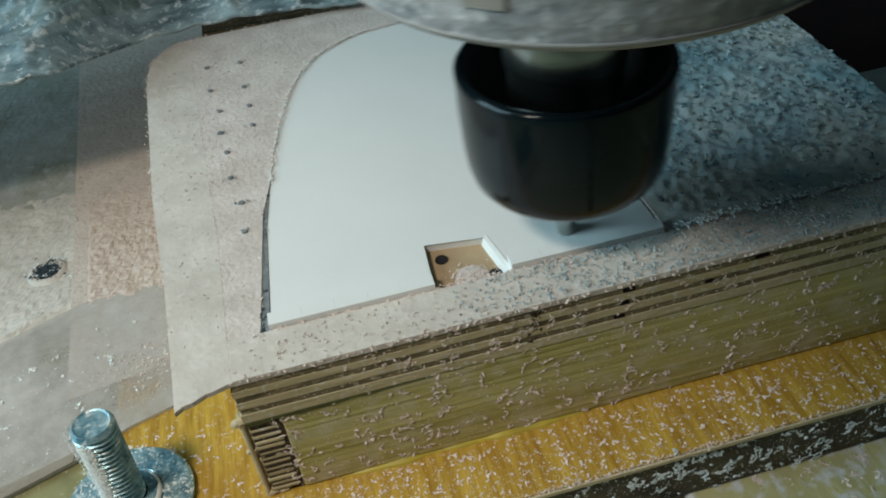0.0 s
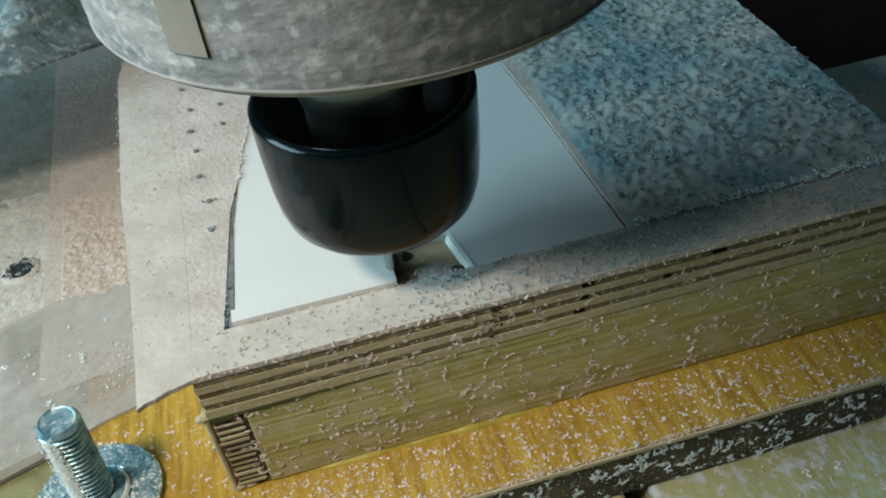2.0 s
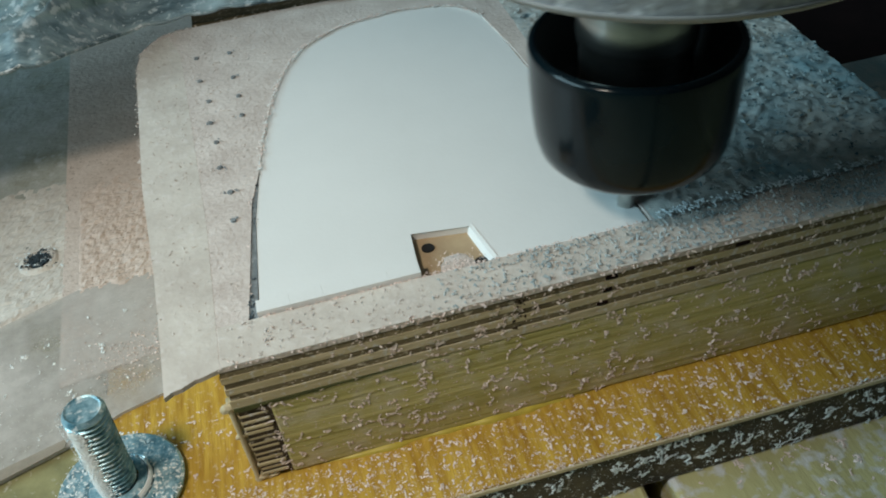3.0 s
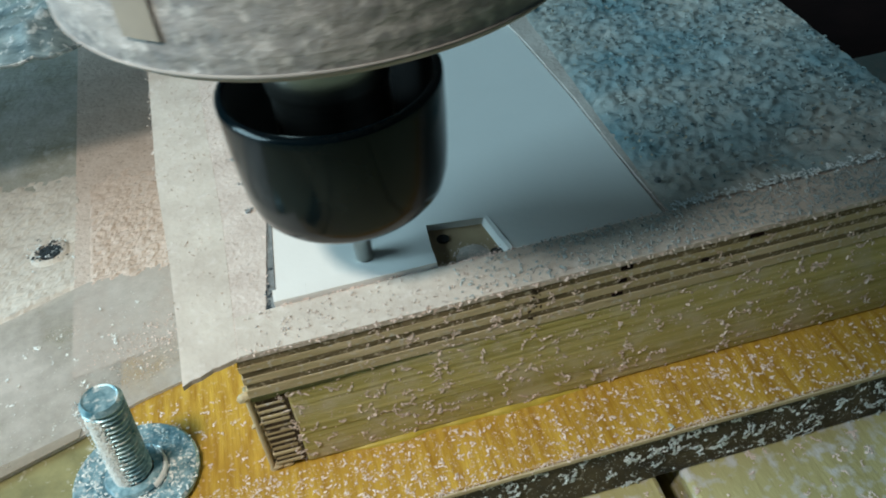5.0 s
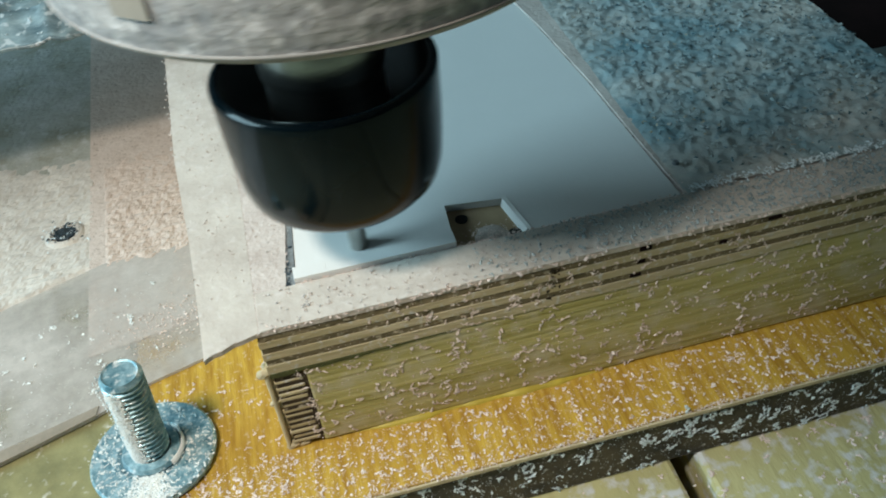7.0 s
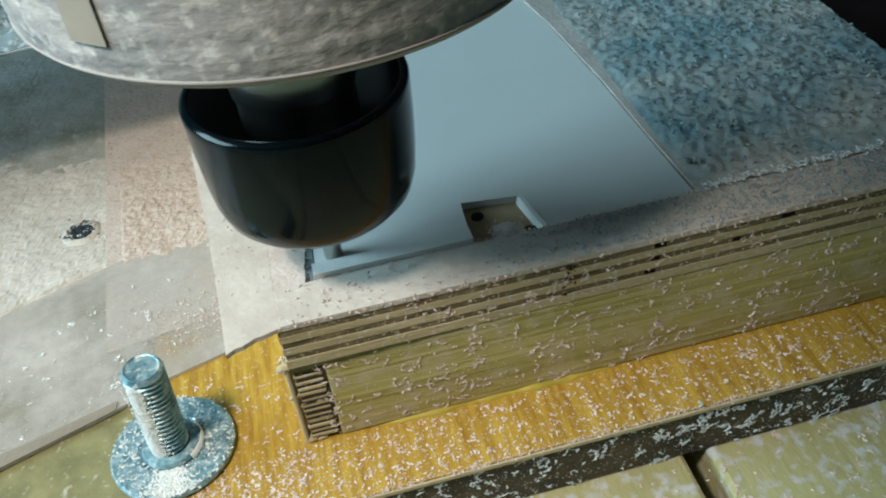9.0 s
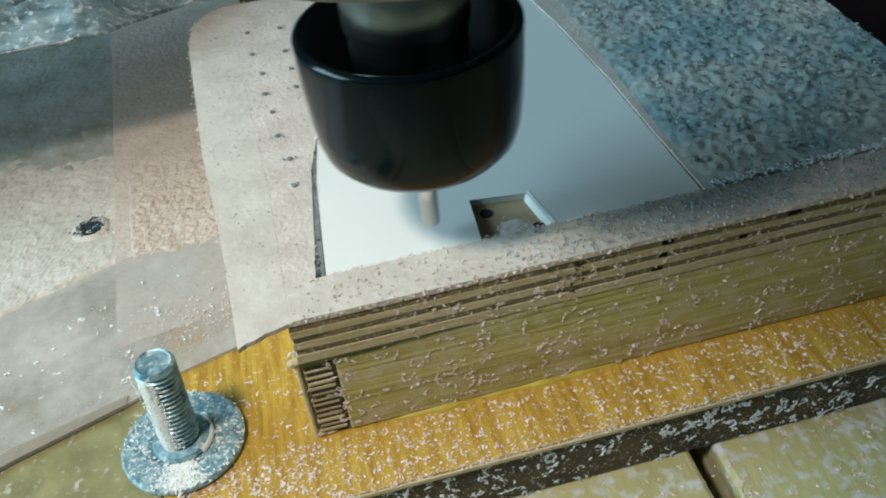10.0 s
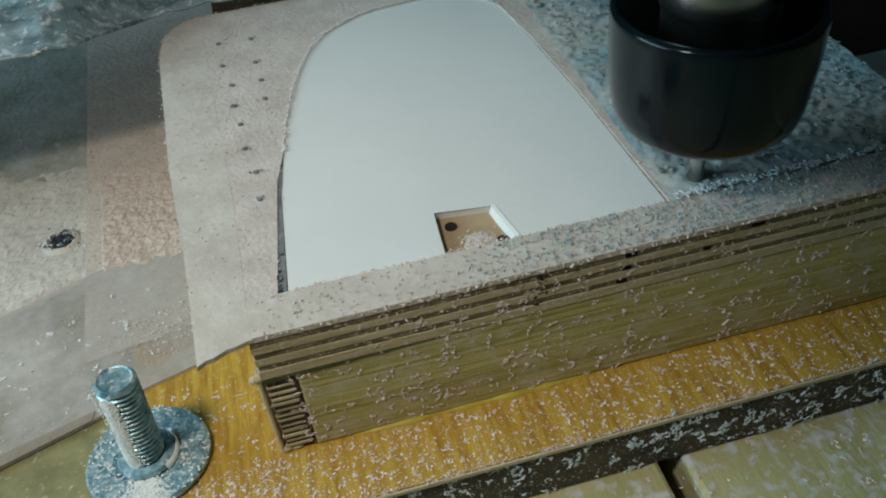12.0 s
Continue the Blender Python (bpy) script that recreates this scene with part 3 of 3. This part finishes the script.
ARC = ROUND + ROUND[::-1]
chips("rim_fluff", 1500, along(ARC, 0.0004, 0.0353), 0.0002, 0.0008, M_CAKED_GLINT, cover)
chips("pocket_fuzz", 900, along(POCKET, 0.0003, 0.0354), 0.0002, 0.0008, M_CHIP, cover)
chips("outline_fuzz", 900, along([(-0.0135, 0.06), (-0.0155, 0.112), (-0.0145, 0.127), (-0.008, 0.1355), (0.0, 0.137), (0.05, 0.137), (0.10, 0.137), (0.05, 0.137), (0.0, 0.137), (-0.008, 0.1355), (-0.0145, 0.127), (-0.0155, 0.112)], 0.0004, 0.0351), 0.0003, 0.0010, M_COVER, cover)
def on_cover(rng):
    while True:
        x, y = (rng.uniform(-0.013, 0.030), rng.uniform(0.06, 0.135)) if rng.random() < 0.7 else (rng.uniform(-0.012, 0.006), rng.uniform(0.01, 0.135))
        if not inside(x - 0.001, y, POCKET) and not inside(x + 0.001, y, POCKET):
            return Vector((x, y, 0.0353)), Vector((0, 0, 1))


chips("cover_dust", 1300, on_cover, 0.0002, 0.0008, M_COVER, cover)

# ---- the bolt ----
bolt = base("bolt", "zinc-plated threaded bolt through a dusty washer", "bolt", (-0.0285, 0.0075, 0.0))
part("washer", lathe([(0.0050, 0.0002), (0.0124, 0.0002), (0.0129, 0.0007), (0.0129, 0.0014), (0.0124, 0.0020), (0.0072, 0.0020), (0.0066, 0.0016), (0.0050, 0.0014)], 64), M_STEEL, bolt, "wide dusty steel washer")
part("lock_ring", lathe([(0.0042, 0.0015), (0.0058, 0.0015), (0.0062, 0.0022), (0.0058, 0.0032), (0.0042, 0.0034)], 40), M_STEEL, bolt, "small steel ring")
prof = [(0.0, 0.0260), (0.0030, 0.0261), (0.0034, 0.0263), (0.0038, 0.0257)]
zz = 0.0253
while zz > 0.003:
    prof += [(0.00408, zz), (0.00408, zz - 0.0002), (0.0033, zz - 0.0007), (0.0033, zz - 0.0008)]
    zz -= 0.00125
prof += [(0.0038, 0.0012)]
rod = part("threaded_rod", lathe(prof, 48), M_STEEL, bolt)
rod.matrix_local = pose(-0.0004, 0, 0, 0, 3.5, 0)
chips("caked_dust", 620, lambda rng: (lambda a, z: (Vector((0.0040 * math.cos(a), 0.0040 * math.sin(a), z)), Vector((math.cos(a), math.sin(a), 0.1))))(rng.gauss(3.3, 1.1), rng.uniform(0.002, 0.0255)), 0.0002, 0.0007, M_CAKED_GLINT, bolt)
# Pale flakes stand in for the lit streak down the rod.
chips("dust_streak", 3800, lambda rng: (lambda a, z: (Vector((-0.0004 + 0.061 * (z - 0.0) + 0.00405 * math.cos(a), 0.00405 * math.sin(a), z)), Vector((math.cos(a), math.sin(a), 0.1))))(rng.gauss(4.15, 0.24), rng.uniform(0.003, 0.0240)), 0.00025, 0.0007, M_CAKED_GLINT, bolt)
# A wedge of pale flakes paints the highlight on the washer.
chips("washer_cake", 1700, lambda rng: (lambda a, r: (Vector((r * math.cos(a), r * math.sin(a), 0.0020)), Vector((0, 0, 1))))(rng.gauss(4.65, 0.22), rng.uniform(0.0065, 0.0127)), 0.0002, 0.0009, M_CAKED_GLINT, bolt)
chips("washer_dust", 750, lambda rng: (lambda a, r: (Vector((r * math.cos(a), r * math.sin(a), 0.0020)), Vector((0, 0, 1))))(rng.random() * 6.283, rng.uniform(0.0065, 0.0130)), 0.0002, 0.0009, M_CAKED_GLINT, bolt, "", 3)
bm = bmesh.new()
arcs = []
for k in range(17):
    a = radians(-50 + 6 * k)
    arcs.append([bm.verts.new((r * math.cos(a), r * math.sin(a), h)) for r, h in ((0.0060, 0.0021), (0.0061, 0.0033), (0.0064, 0.0034), (0.0067, 0.0021))])
for p, q in zip(arcs, arcs[1:]):
    for k in range(3):
        bm.faces.new((p[k], q[k], q[k + 1], p[k + 1]))
part("sealant_lip", bm, M_CAKED_GLINT, bolt, "pale yellowish sealant beside the ring", True)

# ---- loose plastic chips ----
chips("chips_on_board", 2300, on_top(-0.030, 0.150, -0.0148, -0.0006, 0.0001, 0.6), 0.0002, 0.0010, M_CHIP, None, "pinkish white plastic chips scattered on the orange board", 3, 0.1)
chips("specks_on_board", 3600, on_top(-0.030, 0.150, -0.0149, -0.0004, 0.0001, 0.6), 0.0001, 0.00035, M_CHIP, None, "fine plastic dust on the orange board")
chips("curls_on_board", 120, on_top(-0.010, 0.150, -0.0146, -0.0020, 0.0002), 0.0004, 0.0010, M_CHIP, None, "curled plastic shavings on the orange board", 12, 0.12)
chips("chips_by_bolt", 150, on_top(-0.030, -0.002, -0.014, 0.026, 0.0001), 0.00025, 0.0011, M_CHIP, None, "white plastic chips beside the bolt", 9, 0.1)
chips("chips_on_edge", 230, on_front(-0.03, 0.150, -0.0151, -0.0162, -0.0012), 0.0004, 0.0012, M_COOLCHIP, None, "bluish white plastic shavings clinging to the dark board edge", 26, 0.3)
chips("specks_on_edge", 2600, on_front(-0.03, 0.150, -0.0151, -0.0162, -0.0002), 0.00012, 0.00045, M_COOLCHIP, None, "fine bluish white specks on the dark board edge")
chips("crumbs_on_veneer_edge", 1500, lambda rng: (Vector((rng.uniform(-0.03, 0.150), -0.0152 + rng.gauss(0, 0.0003), 0.0001)), Vector((0, -0.5, 0.8))), 0.00015, 0.0006, M_CHIP, None, "pale crumbs along the front edge of the board", 2)
chips("chips_on_slats", 750, on_top(-0.02, 0.150, -0.075, -0.0166, -0.0163), 0.0003, 0.0012, M_CHIP, None, "white plastic chips on the base boards", 14, 0.1)
chips("chips_on_block", 340, on_front(0.004, 0.149, 0.0003, 0.001, 0.0235), 0.0003, 0.0012, M_CHIP, None, "white plastic shavings clinging to the block", 18, 0.14)
chips("specks_on_block", 3000, on_front(0.004, 0.149, 0.0003, 0.001, 0.0340), 0.00012, 0.00045, M_CHIP, None, "fine white specks on the block", 2, 0.15)
chips("shavings_on_plies", 160, on_front(0.02, 0.149, 0.0001, 0.0240, 0.0345), 0.0003, 0.0010, M_CHIP, None, "white plastic shavings clinging to the plywood edge", 14, 0.08)
chips("chips_on_cover", 600, on_top(0.0, 0.150, 0.0003, 0.0102, 0.0357), 0.0002, 0.0008, M_COVER, None, "pale crumbs along the edge tape", 4, 0.08)
chips("crumbs_on_lip", 600, lambda rng: (Vector((rng.uniform(0.0, 0.150), 0.0002 + rng.gauss(0, 0.0003), 0.0352)), Vector((0, -0.5, 0.8))), 0.0002, 0.0007, M_CHIP, None, "pale crumbs on the upper edge", 4)
chips("crumbs_on_heap", 1300, on_top(0.0900, 0.151, 0.011, 0.136, 0.0360), 0.0003, 0.0013, M_HEAP, None, "blue-grey crumbs on the dusty cover", 5, 0.2)
chips("dark_crumbs_on_heap", 1000, on_top(0.0910, 0.151, 0.014, 0.136, 0.0360, 1.5), 0.0002, 0.0011, M_TEALCRUMB, None, "dark teal crumbs on the dusty cover", 4, 0.2)
chips("tan_crumbs_on_heap", 500, on_top(0.0880, 0.151, 0.012, 0.136, 0.0360), 0.0003, 0.0010, M_TANCRUMB, None, "tan wood crumbs on the dusty cover", 4, 0.12)
chips("tape_rim_fluff", 450, lambda rng: (Vector((rng.uniform(0.0880, 0.151), 0.0112 + rng.gauss(0, 0.0005), 0.0360)), Vector((0, 0, 1))), 0.0003, 0.0009, M_COOLCHIP, None, "pale fluff along the rim of the edge tape", 5, 0.3)
chips("crumbs_on_tape", 3600, on_top(0.040, 0.151, 0.0003, 0.0100, 0.0358, 1.6), 0.0002, 0.0010, M_GREYCHIP, None, "blue-grey crumbs on the edge tape", 2)
chips("pale_lumps", 230, on_top(0.0885, 0.151, 0.012, 0.136, 0.0364), 0.0004, 0.0014, M_GREYCHIP, None, "pale lumps of dust on the cover", 7, 0.2)

# ---- the spindle ----
spindle = base("spindle", "grey dusty spindle with a black collet nut and a steel cutter", "spindle")
part("cutter", lathe([(0.0, 0.0), (0.0018, 0.0), (0.0018, 0.024), (0.0, 0.024)], 32), M_CUTTER, spindle, "thin steel milling cutter", True)
R = 0.0191
nut = part("collet_nut", lathe([(0.004, 0.0202), (0.0122, 0.0193), (0.0146, 0.0192), (0.0161, 0.0198), (0.0174, 0.0214), (0.0182, 0.0242), (0.01865, 0.0285), (0.0190, 0.035), (R, 0.0412), (R, 0.0424), (0.01905, 0.0426), (0.0184, 0.0431), (0.0183, 0.04315), (0.0178, 0.04315), (0.0177, 0.0431), (0.0176, 0.0428)], 128), M_NUT, spindle, "glossy black collet nut", True)
part("cavity", lathe([(0.0176, 0.0428), (0.0168, 0.034), (0.0150, 0.031), (0.0, 0.0309)], 96), M_BLACK, nut, "dull black inside of the nut", True)
part("collar", lathe([(0.0100, 0.0312), (0.0100, 0.0425), (0.0104, 0.0430), (0.0106, 0.0445), (0.0106, 0.066), (0.0, 0.066)], 64), M_SHAFT, spindle, "bright steel shaft", True)
bm = lathe([(0.0, 0.0639), (0.0360, 0.0639), (0.0385, 0.0645), (0.0399, 0.0660), (0.0402, 0.0684), (0.0402, 0.30), (0.0, 0.30)], 128)
bmesh.ops.translate(bm, verts=bm.verts[:], vec=(0.004, 0.0, 0.0))
part("housing", bm, M_DISC, spindle, "dusty grey housing")
bm = lathe([(0.0372, 0.0636), (0.0386, 0.0643), (0.0396, 0.0652), (0.0402, 0.0660), (0.0397, 0.0660)], 128)
bmesh.ops.translate(bm, verts=bm.verts[:], vec=(0.004, 0.0, 0.0))
part("lip", bm, M_LIP, spindle, "pale dusty lip of the housing", True)
bm = bmesh.new()
arcs = []
for k in range(9):
    a = radians(-133 + 0.95 * k)
    arcs.append([bm.verts.new((0.004 + r * math.cos(a), r * math.sin(a), h)) for r, h in ((0.0400, 0.0700), (0.0406, 0.0702), (0.0406, 0.0898), (0.0400, 0.0900))])
for p, q in zip(arcs, arcs[1:]):
    for k in range(3):
        bm.faces.new((p[k], q[k], q[k + 1], p[k + 1]))
part("label_patch", bm, M_LABEL, spindle, "brownish label on the housing")
# Unseen block, added to keep lamp and window light off the right side.
part("shade_block", box(-0.032, 0.065, 0.006, 0.10, 0.105, 0.30, 0.003), M_DISC, spindle, "unseen grey block behind the spindle, added to cast shade")

# ---- crumpled film behind ----
def film_point(u, w):
    """A sagging sheet: u runs along the front hem, w from the hem backwards."""
    x = -0.10 + 0.16 * u
    s = (w + 1) / 2
    p = Vector((x * 30, s * 4, 0.3))
    q = Vector((x * 38 + 2.2 * s, s * 5 - x * 14, 1.7))
    fold = (1 - min(1.0, 2.2 * abs(noise.noise(q)))) ** 3
    h = noise.noise(p) * 0.006 + fold * 0.007 + (1 - min(1.0, 2.5 * abs(noise.noise(q * 2.3)))) ** 3 * 0.0028 + noise.noise(p * 12) * 0.0008
    k = max(0.0, min(1.0, (x + 0.036) / 0.018))
    y = (0.108 - 0.06 * max(0.0, -0.02 - x)) * (1 - k) + (0.1375 - 0.08 * max(0.0, x - 0.012)) * k + 0.12 * s
    return Vector((x, y + 0.4 * h * min(1.0, 0.15 + 4 * s), 0.047 - 0.0095 * k + 0.018 * s + (h + 0.003 * k) * min(1.0, 0.15 + 4 * s)))


film = base("plastic_film", "crumpled clear plastic film covered in blue-grey dust", "plastic film")
bm = bmesh.new()
bmesh.ops.create_grid(bm, x_segments=220, y_segments=90, size=1)
for v in bm.verts:
    v.co = film_point(v.co.x, v.co.y)
part("sheet", bm, M_FILM, film, smooth=True)
hem = bpy.data.curves.new("hem", "CURVE")
hem.dimensions, hem.bevel_depth, hem.bevel_resolution = "3D", 0.0006, 2
line = hem.splines.new("POLY")
line.points.add(159)
for k in range(160):
    line.points[k].co = (*film_point(-1 + k / 79.5, -1), 1)
hem_ob = new("hem_curve", hem)
hem_mesh = bpy.data.meshes.new_from_object(hem_ob)
bpy.data.objects.remove(hem_ob)
hem_mesh.materials.clear()
hem_mesh.materials.append(M_FILM)
new("hem", hem_mesh).parent = film
chips("film_dust", 1100, lambda rng: (film_point(rng.uniform(-0.6, 1), rng.uniform(-1, 0.6)) + Vector((0, 0, 0.0002)), Vector((0, -0.3, 1))), 0.0002, 0.0008, M_COOLCHIP, film, "", 8)


def motions():
    rows = [
        (0, 0.0684, 0.0186, 0.0306), (0.5, 0.0916, 0.0178, 0.0293), (0.75, 0.0910, 0.0180, 0.0296), (1, 0.0825, 0.0184, 0.0302),
        (1.5, 0.0595, 0.0176, 0.0311), (2, 0.0403, 0.0170, 0.0321), (2.5, 0.0615, 0.0171, 0.0312), (2.7, 0.0700, 0.0174, 0.0308),
        (3.25, 0.0912, 0.0178, 0.0295), (3.45, 0.0912, 0.0178, 0.0295), (4.3, 0.0560, 0.0170, 0.0313), (4.5, 0.0445, 0.0169, 0.0316),
        (5, 0.0269, 0.0190, 0.0328), (5.25, 0.0150, 0.0178, 0.0327), (5.5, 0.0126, 0.0169, 0.0326), (5.75, 0.0222, 0.0185, 0.0325),
        (6, 0.0334, 0.0199, 0.0323), (6.25, 0.0285, 0.0190, 0.0324), (6.5, 0.0162, 0.0178, 0.0324), (6.7, 0.0118, 0.0172, 0.0325),
        (7.35, 0.0332, 0.0185, 0.0324), (7.95, 0.0118, 0.0170, 0.0325), (8.25, 0.0222, 0.0176, 0.0326), (8.5, 0.0323, 0.0179, 0.0326),
        (8.75, 0.0245, 0.0172, 0.0322), (9, 0.0128, 0.0161, 0.0318), (9.15, 0.0118, 0.0161, 0.0322), (9.4, 0.0120, 0.0157, 0.0392),
        (9.5, 0.0130, 0.0156, 0.0396), (10, 0.0307, 0.0153, 0.0390), (10.5, 0.0500, 0.0148, 0.0384), (11, 0.0571, 0.0166, 0.0328),
        (11.5, 0.0791, 0.0155, 0.0323), (12, 0.0946, 0.0156, 0.0320),
    ]
    # the cutter takes the uncut ridge away piece by piece
    for ob, side, k in ridges:
        t0 = (0.85 - 0.07 * k) if side == "right" else (9.0 + 0.05 * k)
        walk(ob, [(0, pose(0, 0, 0)), (t0, pose(0, 0, 0)), (t0 + 0.1, pose(0, 0, -0.003)), (12, pose(0, 0, -0.003))])
    walk(spindle, [(t, pose(x, y, z)) for t, x, y, z in rows])


motions()
